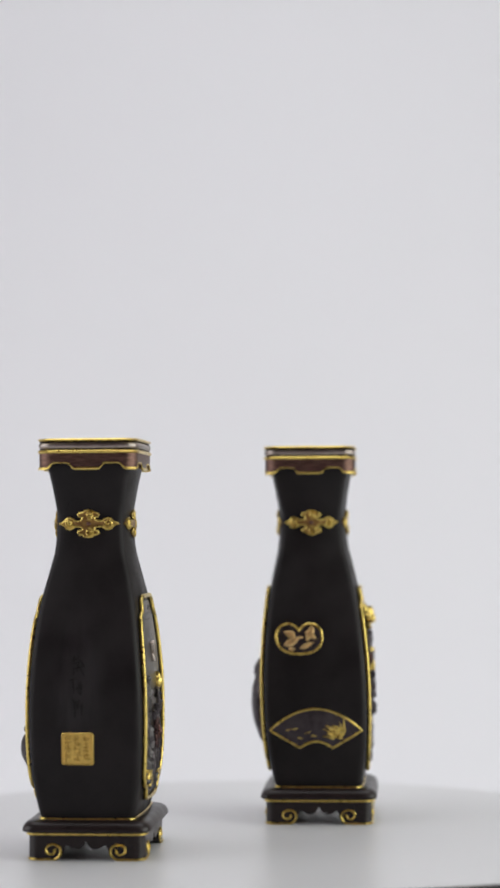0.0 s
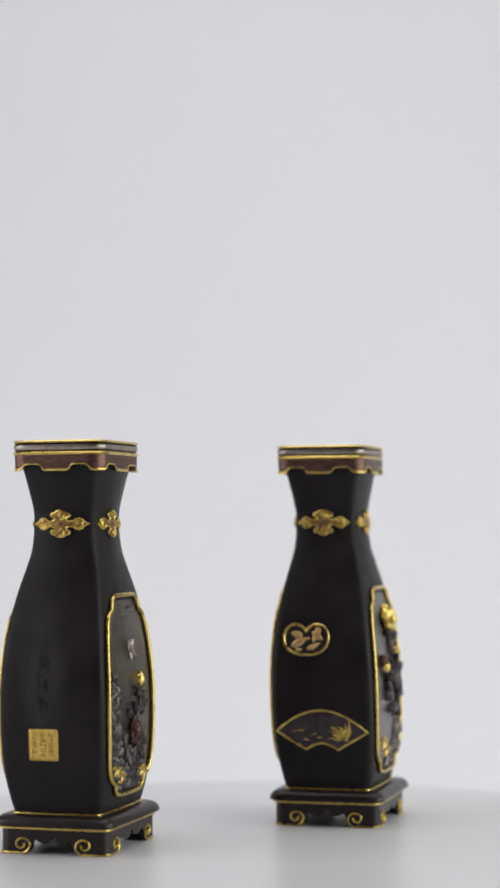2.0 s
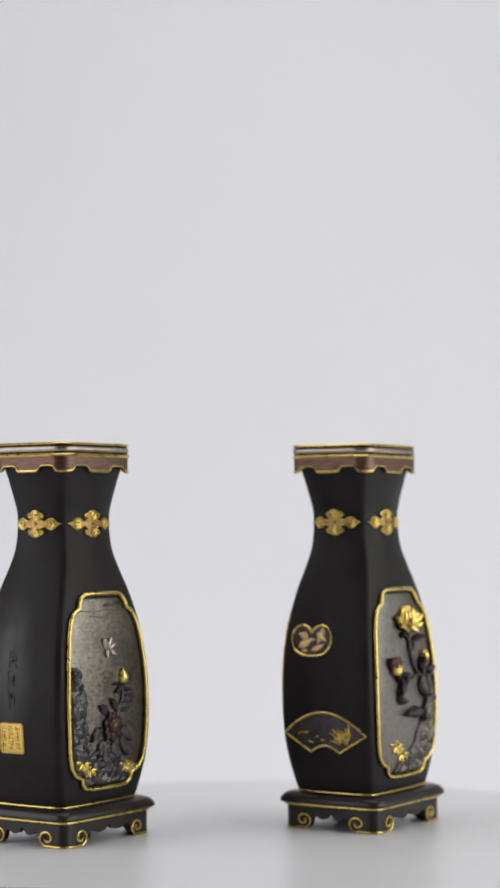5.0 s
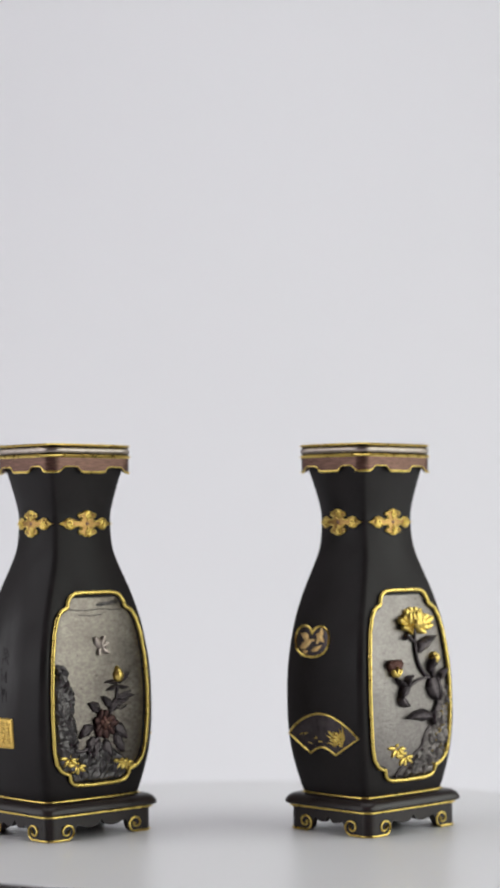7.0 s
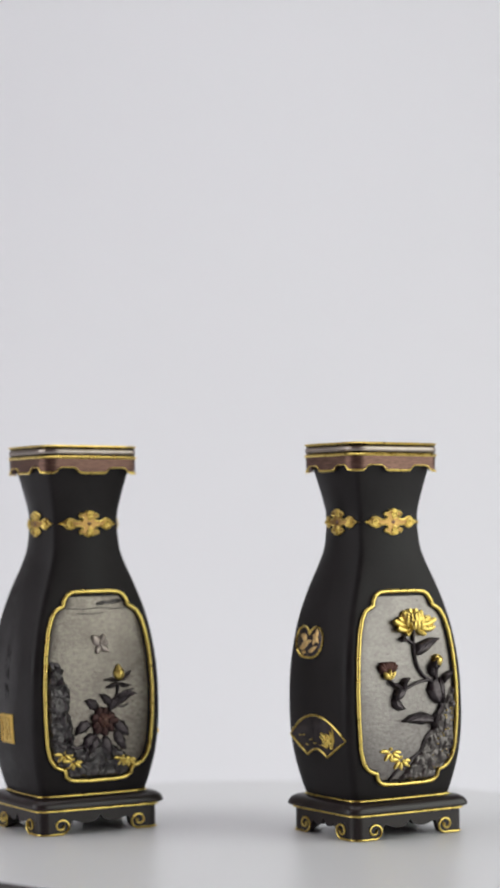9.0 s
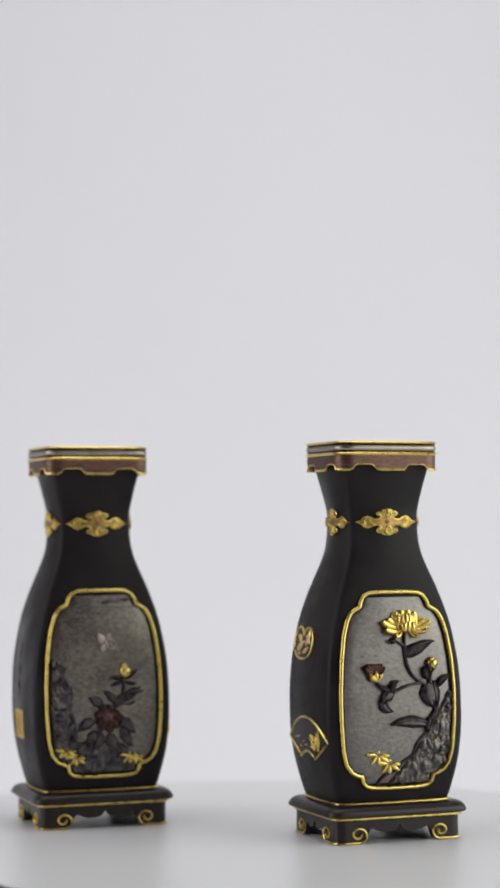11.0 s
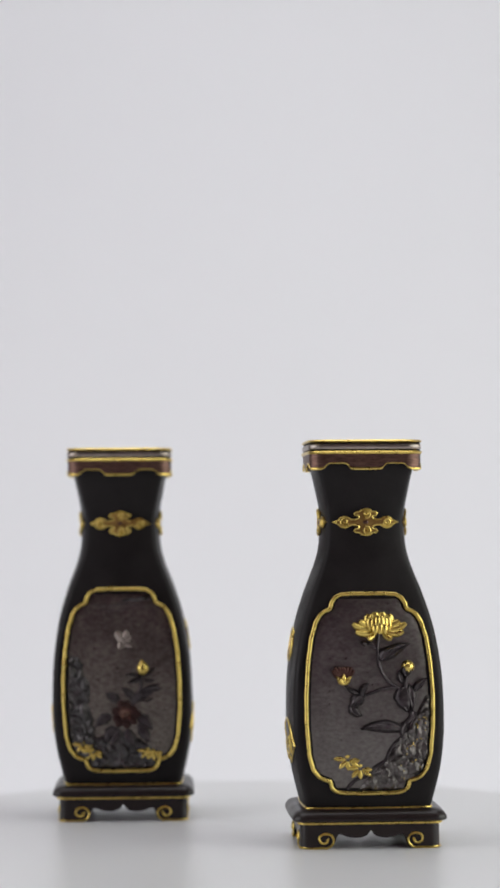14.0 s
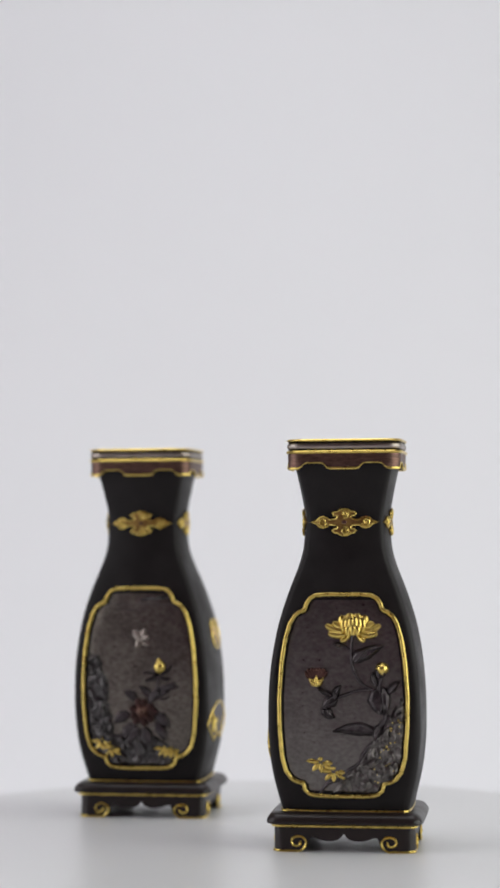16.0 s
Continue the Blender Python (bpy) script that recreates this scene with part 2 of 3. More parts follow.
def plate(at, pts, low, high, inset=0.35, bm=None):
    """A raised plate with a soft edge over a flat outline that is seen whole from its middle."""
    cu, cv = sum(p[0] for p in pts) / len(pts), sum(p[1] for p in pts) / len(pts)
    loops = []
    for f, h in ((1.0, low), (1.0, high - inset * 0.6), (0.965, high), (0.7, high), (0.4, high), (0.12, high)):
        loops.append([at(cu + (u - cu) * f, cv + (v - cv) * f, h) for u, v in pts])
    return loft(loops, bm, cap=True)


def rock(at, inside, u0, u1, v0, v1, rise, seed=0, step=0.45):
    """Craggy chased relief over the ground where inside(u, v) > 0 (its value falls towards the edge)."""
    bm, verts = bmesh.new(), {}
    nu, nv = int((u1 - u0) / step), int((v1 - v0) / step)
    for i in range(nu + 1):
        for j in range(nv + 1):
            u, v = u0 + i * step, v0 + j * step
            f = inside(u, v) + 0.35 * noise.noise(Vector((u * 0.5, v * 0.5, seed + 9)))
            if f <= 0 or inside(u, v) < 0.02:
                continue
            warp = 1.3 * noise.noise(Vector((u * 0.28, v * 0.28, seed)))
            near = noise.voronoi(Vector(((u + warp) * 0.27, (v - warp) * 0.21, seed)))[0]
            tiny = noise.voronoi(Vector(((u - warp) * 0.85, v * 0.62, seed + 3)))[0]
            lump = min(1.0, (near[1] - near[0]) * 2.2) * 0.66 + min(1.0, (tiny[1] - tiny[0]) * 2.0) * 0.15
            lump += 0.35 * noise.noise(Vector((u * 0.22, v * 0.22, seed + 5))) + 0.12 * noise.noise(Vector((u * 1.3, v * 1.3, seed)))
            verts[i, j] = bm.verts.new(at(u, v, -0.1 + rise * min(1.0, f * 1.1) * max(0.1, 0.42 + lump)))
    for i, j in list(verts):
        four = [(i, j), (i + 1, j), (i + 1, j + 1), (i, j + 1)]
        if all(q in verts for q in four):
            bm.faces.new([verts[q] for q in four])
    return bm


def spiral(u, v, r0, r1, start, turns, mirror=1, steps=22):
    out = []
    for k in range(steps + 1):
        f = k / steps
        a = radians(start) + 2 * math.pi * turns * f
        r = r0 + (r1 - r0) * f
        out.append((u + mirror * r * math.cos(a), v + r * math.sin(a)))
    return out


# ---- parts of a vase ----
def make_rim(vase, lean):
    w, d, r = 21.2, 18.2, 5.6

    def band(name, mat, z0, z1, o, label):
        loops = [outline(w + q, d + q, r + q * 0.5, z, 0.2) for q, z in
                 ((o - 1.4, z0), (o - 0.25, z0), (o, z0 + 0.25), (o + 0.22, (z0 + z1) / 2), (o, z1 - 0.25), (o - 0.25, z1), (o - 1.4, z1))]
        return part(name, loft(loops, ring=True), mat, vase if name == "rim" else rim, label, lean)

    loops = []
    for q, z in ((-1.3, None), (-0.1, None), (0.0, 144.8), (-1.3, 144.9)):
        pts = []
        for x, y, _ in outline(w + q, d + q, r, 0, 0.2, along=44, round_steps=6):
            s = x / w if abs(y) > d - r * 0.6 and abs(x) < w - r * 0.5 else y / d
            if abs(y) < d - r * 0.6 and abs(x) < w - r * 0.6:
                s = x / w
            a = abs(s)
            up = 1 / (1 + math.exp(-(a - 0.31) * 50)) * 1 / (1 + math.exp((a - 0.71) * 50))
            pts.append((x, y, z if z else 139.2 + 2.1 * up))
        loops.append(pts)
        if q == -0.1:
            low = pts
    edge = [0.52 - 0.26 * min(1.0, max(0.0, (p[2] - 139.2) / 1.2)) - 0.22 * max(0.0, 1 - abs(p[2] - 140.2) / 0.8) for p in low]
    rim = part("rim", loft(loops, ring=True), COPPER, vase, "red-brown copper band with a scalloped lower edge", lean)
    part("scalloped_edging", tube(low, edge, True), GOLD, rim, "thin gilt edging", lean)
    band("groove_or_shade_line", BLACK, 144.2, 144.8, -0.25, "")
    band("gilt_line", GOLD, 144.7, 145.9, 0.4, "gilt line")
    band("groove_or_shade_line", BLACK, 145.8, 146.5, -0.3, "")
    band("silver_band", SILVER, 146.4, 148.5, 0.05, "tarnished silver band")
    band("groove_or_shade_line", BLACK, 148.4, 149.2, -0.3, "")
    band("lip", GOLD, 149.1, 150.0, 0.3, "gilt lip")


def make_ornament(vase, side, lean, wide):
    at = on_face(side)
    v0, k = 119.4, wide / 12.0
    quarter = [(12.0, 0.0), (10.7, 0.4), (9.8, 0.8), (9.1, 1.75), (7.7, 2.2), (6.3, 1.75), (5.4, 1.05), (4.0, 1.05), (2.9, 1.3), (2.35, 2.1), (2.5, 2.6),
               (3.7, 2.6), (4.25, 3.3), (3.5, 4.1), (2.35, 4.15), (1.5, 4.9), (0.0, 5.15)]
    pts = [(u * k, v) for u, v in quarter]
    pts += [(-u, v) for u, v in reversed(pts[:-1])]
    pts += [(u, -v) for u, v in reversed(pts[1:-1])]
    inner = [(u * 0.93, v * 0.9) for u, v in pts]
    half = len(pts)
    bm = loft([[(u, v, h) for u, v in q] for q, h in ((pts, -0.3), (pts, 0.35), (inner, 0.62))])
    bm.verts.ensure_lookup_table()
    top = [bm.faces.new([bm.verts[2 * half + k] for k in tri]) for tri in tessellate_polygon([[Vector((u, v, 0)) for u, v in inner]])]
    for _ in range(3):
        long = [e for e in {e for f in top if f.is_valid for e in f.edges} if e.calc_length() > 1.6]
        bmesh.ops.subdivide_edges(bm, edges=long, cuts=1)
        bmesh.ops.triangulate(bm, faces=[f for f in bm.faces if len(f.verts) > 4])
        top = list(bm.faces)
    for v in bm.verts:
        v.co = at(v.co.x, v0 + v.co.y, v.co.z)
    orn = part("neck_ornament", bm, PLATE, vase, "gilt cruciform cloud scroll mount", lean)
    part("gilt_outline", tube([at(u * 0.97, v0 + v * 0.95, 0.55) for u, v in pts], 0.33, True, 6), GOLD, orn, "", lean)
    for su in (1, -1):
        part("cloud_scroll", wire(at, [(u, v0 + v) for u, v in spiral(7.5 * k * su, 0.1, 1.65, 0.2, 200, 1.6, su)], 0.38, 0.72, steps=2), GOLD, orn, "", lean)
        part("cloud_scroll", wire(at, [(u, v0 + su * v) for u, v in spiral(0.3, 3.15, 1.6, 0.2, 250, 1.6)], 0.38, 0.72, steps=2), GOLD, orn, "", lean)
    part("centre_inlay", blob(at, 0, v0, 1.0 * k, 0.75, 0.3, base=0.5), COPPER, orn, "red copper centre", lean)


def panel_half(v):
    """Half the panel's width at height v: a tall cartouche with notched corners."""
    z = [20.0, 20.25, 20.8, 22.0, 24.6, 25.1, 26.2, 29.0, 34.0, 45.0, 56.0, 68.0, 77.0, 82.5, 85.3, 86.6, 87.1, 87.7, 89.6, 91.6, 92.7, 93.0]
    h = [7.5, 11.0, 13.0, 14.4, 15.1, 17.2, 19.4, 21.6, 23.0, 23.9, 24.0, 23.2, 21.8, 20.1, 18.4, 16.6, 15.2, 14.5, 14.0, 12.6, 10.4, 6.5]
    return 0.972 * float(np.interp(v, z, h))


def make_panel(vase, side, lean, mat):
    at = on_face(side)
    levels = [20.0, 20.25, 20.8, 21.4, 22.0, 22.6, 23.2, 23.9, 24.6, 25.1, 26.2, 27.5] + list(np.linspace(29, 82.5, 40)) + [84.0, 85.3, 86.1, 86.6, 87.1, 87.7, 88.6, 89.6, 90.6, 91.6, 92.2, 92.7, 93.0]
    bm = bmesh.new()
    cols = 40
    rows = []
    for v in levels:
        h = panel_half(v)
        row = [at(-h, v, -0.5)]
        for j in range(cols + 1):
            u = h * math.sin(math.pi * (j / cols - 0.5))
            edge = min(h - abs(u), (v - 20.0) * 0.8, (93.0 - v) * 0.8)
            row.append(at(u, v, 0.28 - 0.75 * math.exp(-edge / 1.6)))
        rows.append(row + [at(h, v, -0.5)])
    loft(rows, bm, closed=False)
    panel = part("panel", bm, mat, vase, "grey alloy picture panel with raised relief", lean)
    right = [(panel_half(v), v) for v in levels]
    loop = right + [(-u, v) for u, v in reversed(right)]
    bottom = [(u, 20.0) for u in (-3.5, 0, 3.5)]
    top = [(u, 93.0) for u in (3.2, 0, -3.2)]
    loop = bottom + right + top + [(-u, v) for u, v in reversed(right)]
    part("gilt_moulding", tube([at(u, v, 0.85) for u, v in loop], 0.78, True, 10), GOLD, panel, "raised gilt cartouche frame", lean)
    # Black wire inside the frame: the recess's shadow line, put in as colour.
    inner = []
    for k, (u, v) in enumerate(loop):
        (ua, va), (ub, vb) = loop[k - 1], loop[(k + 1) % len(loop)]
        size = math.hypot(ub - ua, vb - va) or 1.0
        inner.append(at(u - (vb - va) / size * 0.95, v + (ub - ua) / size * 0.95, 0.05))
    part("groove_or_shade_line", tube(inner, 0.36, True, 6), BLACK, panel, "black wire as the shadow line inside the frame", lean)
    return panel, at


def bamboo(at, panel, u, v, lean, size=1.0, clusters=((0, 0), (4.6, -3.4)), base=0.35):
    for du, dv in clusters:
        bm = bmesh.new()
        for ang, long in ((170, 4.6), (222, 3.8), (268, 3.3), (322, 4.2), (352, 3.6), (95, 1.4)):
            q = radians(ang)
            leaf(at, u + (du + 0.7 * math.cos(q)) * size, v + (dv + 0.5 * math.sin(q)) * size, long * size, 1.9 * size, ang, 10, base, 0.55, 0.3, bm, blunt=1.1, tip=0.8)
        part("bamboo_leaves", bm, GOLD, panel, "gilt bamboo leaves", lean)


def make_chrysanthemum_picture(panel, flat, at, lean):
    rng = random.Random(4)
    stem = bmesh.new()
    for pts, r in (([(3.6, 79), (3.1, 73), (3.9, 66), (6.6, 61.2), (10.6, 58.6), (14.6, 56)], 0.62), ([(10.0, 59.0), (4.0, 58.0), (-2.4, 55.8), (-6.0, 57.4), (-9.4, 60.0)], 0.58),
                   ([(14.0, 64), (13.2, 60), (13.6, 56.0), (15.4, 49.0), (13.0, 45.0), (12.0, 39.6)], 0.85), ([(3.2, 72.6), (0.4, 74.4), (-1.8, 75.2)], 0.5)):
        wire(at, pts, r, 0.7, bm=stem)
    part("stem", stem, LEAF, panel, "blackened curving stems", lean)
    for args in ((4.0, 68.4, 7.5, 4.6, 66, -50), (4.4, 68.4, 12.4, 4.6, 46, -30), (-0.4, 74.4, 3.0, 2.4, 160, 20), (-2.6, 55.6, 5.4, 3.0, 108, -80), (-3.4, 54.8, 4.2, 2.6, 60, 60), (-2.8, 56.0, 7.2, 2.4, 165, -20),
                 (-1.8, 55.8, 7.0, 5.0, 196, 40), (-6.6, 53.0, 6.4, 4.2, 262, 90), (12.6, 59.0, 9.5, 7.4, 262, 30), (14.6, 59.6, 10.0, 4.2, 284, -18), (12.4, 60.0, 5.4, 2.6, 128, -40), (13.8, 62.8, 4.6, 2.6, 62, 40), (13.6, 62.6, 4.4, 2.6, 128, -50),
                 (12.6, 43.0, 16.4, 4.8, 160, 34), (13.4, 46.0, 6.0, 3.4, 236, 30), (16.2, 57.0, 7.0, 3.0, 60, -30)):
        part("relief_leaf", leaf(at, *args, base=0.35, rise=1.5, lift=0.8, crease=0.18, lobe=0.05), LEAF, panel, "", lean)
    cu, cv = 3.8, 78.6
    petals = [(cu + su * 1.4, cv + dv, long, wide, 90 - su * (90 - ang), su * bend, base, 0.9, 1.4) for ang, long, wide, bend, dv, base in
              ((8, 6.6, 2.9, 26, 1.8, 0.4), (-16, 9.0, 2.7, 52, 1.5, 0.8), (-38, 7.8, 2.7, 62, 1.0, 1.0), (-66, 4.2, 2.4, 44, 0.4, 0.7)) for su in (1, -1)]
    petals += [(cu + f * 2.4, cv + 0.8, 7.0 - 0.6 * abs(f), 3.8, 90 - 40 * f, f * 50, 0.7, 1.0, 0.3) for f in (-1, 1, -0.35, 0.35)]
    petals += [(cu + f * 3.3, cv + 0.7 * f * f, 6.6 - 0.9 * abs(f), 2.9, 90 - 20 * f, f * 46, 1.3 + 1.5 * (1 - abs(f)), 1.25, 0.2) for f in (-1, 1, -0.6, 0.6, -0.2, 0.2)]
    petals += [(cu + f * 1.7, cv - 0.2, 4.3 - 0.6 * abs(f), 2.7, 90 - 14 * f, f * 40, 3.1, 1.0, 0.0) for f in (-1, 1, 0)]
    for args in petals:
        part("petal", leaf(lambda u, v, h: flat(u, v, h * 1.2), *args, blunt=1.45, tip=0.34), GOLD, panel, "gilt chrysanthemum petal", lean)
    bm = blob(at, 14.2, 66.2, 2.5, 2.35, 1.9, base=0.4)
    leaf(at, 14.3, 64.2, 4.2, 1.6, 90, 0, 1.55, 0.5, -0.3, bm, tip=0.5)
    part("flower_bud", bm, GOLD, panel, "round gilt bud", lean)
    bm = bmesh.new()
    for ang, long, bend in ((8, 5.0, 50), (172, 5.0, -50), (30, 5.0, 40), (150, 5.0, -40), (52, 4.4, 30), (128, 4.4, -30), (78, 4.0, 10), (102, 4.0, -10)):
        leaf(at, -9.8, 62.4, long, 2.7, ang, bend, 0.6, 0.9, 0.6, bm, tip=0.55)
    part("red_flower", bm, ROSE, panel, "half-open dark red copper flower", lean)
    bm = bmesh.new()
    for ang in (50, 90, 130):
        leaf(at, -9.6, 59.8, 4.0, 2.3, ang, 0, 1.3, 0.8, 0.2, bm)
    part("calyx", bm, GOLD, panel, "gilt calyx", lean)

    def inside(u, v):
        edge = np.interp(v, [20, 25, 31, 38, 44, 50, 56], [-5.5, -1.8, 4.2, 8.6, 13.2, 17.0, 20.4])
        return min((u - edge) * 0.5, (panel_half(v) - 0.9 - u) * 1.2, (v - 20.9) * 0.8, (56 - v) * 0.5)
    part("rock", rock(flat, inside, -11, 23.6, 20.6, 57, 1.9, seed=2), STONE, panel, "grey chased rock relief", lean, kind="stuff")
    # Dark wire paints the shade of the hollow along the rock's left boundary.
    part("rock_shade_line", wire(flat, [(-8.4, 21.6), (-5.4, 24.8), (-1.4, 26.2), (1.6, 29.4), (5.6, 32.0), (7.2, 35.6), (9.4, 38.4), (12.6, 41.0), (15.0, 45.5), (17.0, 49.5)], 0.7, 0.25), LEAF, panel, "dark wire as shade along the rock's edge", lean)
    for k in range(26):
        v = rng.uniform(24, 50)
        u = rng.uniform(np.interp(v, [20, 50], [6, 19]), panel_half(v) - 2)
        part("gilt_speck", blob(flat, u, v, 0.28, 0.28, 0.4, base=1.35), GOLD, panel, "", lean)
    bamboo(flat, panel, -8.2, 32.3, lean)


def make_peony_picture(panel, flat, at, lean):
    stem = bmesh.new()
    for pts, r in (([(8.0, 57), (7.6, 53), (5.0, 48), (3.0, 43)], 0.6), ([(7.5, 52), (11.5, 54), (15, 54.5)], 0.4), ([(6.0, 49.5), (9.5, 48), (12.5, 49)], 0.4), ([(2.0, 41), (-4, 36), (-9, 33.0), (-15, 34.0)], 0.7)):
        wire(at, pts, r, 0.6, bm=stem)
    part("stem", stem, LEAF, panel, "blackened curving stems", lean)
    for args in ((8.2, 58.0, 6.5, 1.8, 160, 30), (8.4, 58.0, 6.5, 1.8, 15, 40), (8.0, 57.5, 6.0, 2.0, 215, -30), (8.6, 57.0, 5.0, 1.8, 330, 40), (7.5, 51.5, 9.0, 2.8, 25, -30), (6.2, 50.0, 7.0, 2.8, 0, 30),
                 (5.0, 48.5, 7.0, 3.4, 120, 30), (-1.0, 47.5, 6.5, 4.2, 130, 30), (-4.0, 42.0, 8.0, 4.6, 190, 40), (-3.0, 38.0, 7.5, 4.4, 225, 30), (6.0, 42.0, 8.5, 4.8, 340, -40),
                 (6.5, 39.0, 8.5, 4.6, 310, -30), (2.0, 37.0, 8.0, 4.8, 280, 20), (-1.0, 37.0, 8.0, 4.4, 250, -20), (4.0, 47.0, 7.0, 4.0, 60, -30), (9.0, 37.0, 6.0, 3.6, 280, 20)):
        part("relief_leaf", leaf(at, *args, base=0.25, rise=1.1, lift=0.8, crease=0.25, lobe=0.10), LEAF, panel, "", lean)
    rng = random.Random(8)
    for i in range(9):
        ang = 360 * i / 9 + rng.uniform(-8, 8)
        part("petal", leaf(at, 1.2 + 1.4 * math.cos(radians(ang)), 42.8 + 1.0 * math.sin(radians(ang)), rng.uniform(3.6, 5.2), rng.uniform(3.8, 5.0), ang, rng.uniform(-35, 35), 0.7, 0.9, 0.5, tip=0.5), DUSK, panel, "dark red copper peony petal", lean)
    for i in range(5):
        ang = 25 + 72 * i + rng.uniform(-10, 10)
        part("petal", leaf(at, 1.2, 43.2, rng.uniform(2.6, 3.4), 3.2, ang, rng.uniform(-35, 35), 1.3, 0.8, 0.4, tip=0.5), ROSE, panel, "red copper peony petal", lean)
    bm = blob(at, 1.2, 43.2, 1.8, 1.5, 1.0, base=1.9, rough=0.4)
    part("peony_heart", bm, COPPER, panel, "", lean)
    bm = blob(at, 8.6, 61.0, 2.4, 2.7, 2.0, base=0.3)
    leaf(at, 8.5, 61.0, 3.6, 2.6, 96, 0, 0.9, 1.0, -0.3, bm, tip=0.7)
    part("flower_bud", bm, GOLD, panel, "round gilt bud", lean)
    bm = bmesh.new()
    for ang, long, wide in ((122, 5.0, 3.6), (64, 4.6, 3.0), (20, 3.8, 2.6), (322, 4.2, 2.6), (235, 3.4, 2.8)):
        leaf(flat, 0.8, 72.0, long, wide, ang, 12, 0.5, 0.7, 0.7, bm, tip=0.6)
    leaf(flat, 1.9, 70.2, 4.6, 1.2, 115, 0, 0.8, 0.8, 0.1, bm)
    part("butterfly_relief", bm, SILVER, panel, "small silver butterfly relief", lean)

    def pillar(u, v):
        wave = 1.6 * noise.noise(Vector((v * 0.16, 1.0, 0.0))) + 0.9 * noise.noise(Vector((v * 0.5, 4.0, 0.0)))
        edge = np.interp(v, [24, 34, 45, 55, 62, 65.5], [-8.0, -10.0, -12.0, -12.6, -14.6, -17.0]) + wave
        rounded = 67 - v - 0.12 * (u + 19.0) ** 2
        return min((edge - u) * 0.55, (u + panel_half(v) - 1.2) * 0.9, rounded * 0.4, (v - 24) * 0.5)

    def ledge(u, v):
        top = np.interp(u, [-20, -8, 2, 12, 20], [30, 34, 37, 30, 25])
        return min((top - v) * 0.5, (panel_half(v) - 0.9 - abs(u)) * 1.0, (v - 20.9) * 0.8)
    part("rock", rock(flat, pillar, -23.6, -6, 23, 68, 2.1, seed=5), ROCK, panel, "tall dark chased rock relief", lean, kind="stuff")
    part("rock", rock(flat, ledge, -21, 21, 20.6, 38.5, 1.5, seed=9), ROCK, panel, "low dark chased rocks", lean, kind="stuff")
    for pts in ([(-13, 86.6), (-5, 86.2), (2, 86.7), (8, 86.1), (15, 86.5)], [(0, 88.2), (4, 89.2), (8, 88.4), (12, 89.0)], [(-9, 84.6), (-3, 84.2), (3, 84.7)]):
        part("cloud_line", wire(flat, pts, 0.34, 0.02), STONE, panel, "", lean)
    for u, v, w in ((5.5, 88.6, 3.4), (9.5, 89.2, 2.6), (2.0, 88.2, 2.2)):
        part("cloud", blob(flat, u, v, w, 0.7, 0.5, rough=0.4, seed=u), ROCK, panel, "dark cloud relief", lean)
    bamboo(flat, panel, -15.6, 30.6, lean, 0.85, base=1.5)
    bamboo(flat, panel, 10.2, 27.8, lean, 0.8, ((0, 0), (3.0, -0.6)), 1.2)


def make_back_picture(panel, at, lean, mid, tall, rise):
    part("rock", blob(at, 2, mid, 9, tall, rise, rough=0.3, seed=3), LEAF, panel, "high blackened rock relief", lean)
    part("rock_knob", blob(at, 3, mid + tall * 0.8, 4, tall * 0.3, rise * 0.8, rough=0.4, seed=6), LEAF, panel, "", lean)
    for args in ((5, mid, 9, 5, 100, 30), (2, mid - 3, 8, 5, 160, 30), (8, mid - 4, 8, 5, 40, -30), (-6, 66, 7, 4, 80, 40)):
        part("relief_leaf", leaf(at, *args, base=0.6, rise=1.6, lift=0.2), LEAF, panel, "", lean)


def make_seal(vase, side, lean):
    at = on_face(side)
    u0, v0, a = -2.2, 39.7, 5.75
    pts = []
    for sx, sy, q in ((1, -1, -90), (1, 1, 0), (-1, 1, 90), (-1, -1, 180)):
        for k in range(5):
            t = radians(q + 22.5 * k)
            pts.append((u0 + sx * (a - 1.0) + 1.0 * math.cos(t), v0 + sy * (a - 1.0) + 1.0 * math.sin(t)))
    seal = part("seal", plate(at, pts, -0.3, 0.4), SEAL, vase, "square gold seal with engraved signs", lean)
    rim_pts = [(u0 + (u - u0) * 0.93, v0 + (v - v0) * 0.93) for u, v in pts]
    part("seal_border", tube([at(u, v, 0.42) for u, v in rim_pts], 0.22, True, 6), SEAL, seal, "", lean)
    rng = random.Random(11)
    for c in range(3):
        u = u0 - 3.3 + 3.3 * c
        v = v0 + 4.3
        while v > v0 - 4.2:
            if rng.random() < 0.6:
                pts2 = [(u - 1.15, v), (u + rng.uniform(0.5, 1.15), v + rng.uniform(-0.2, 0.2))]
            else:
                x = u + rng.choice((-0.8, 0.0, 0.8))
                pts2 = [(x, v + 0.3), (x + rng.uniform(-0.2, 0.2), v - 1.3)]
            part("engraved_bar", wire(at, pts2, 0.17, 0.42, sides=6, steps=2), ETCH, seal, "", lean)
            v -= rng.uniform(0.5, 0.85)
    for v in (69.0, 62.0, 54.5):
        for k in range(9):
            u, z, a = u0 + rng.uniform(-1.8, 1.8), v + rng.uniform(-2.4, 2.4), rng.choice((0.3, 1.45, 1.5, 1.6, 1.7, 2.2))
            x, y = 1.2 * math.cos(a), 1.3 * math.sin(a)
            part("engraved_stroke", wire(at, [(u - x, z - y), (u + x, z + y)], 0.2, -0.1, sides=6, steps=3), MARK, vase, "", lean)


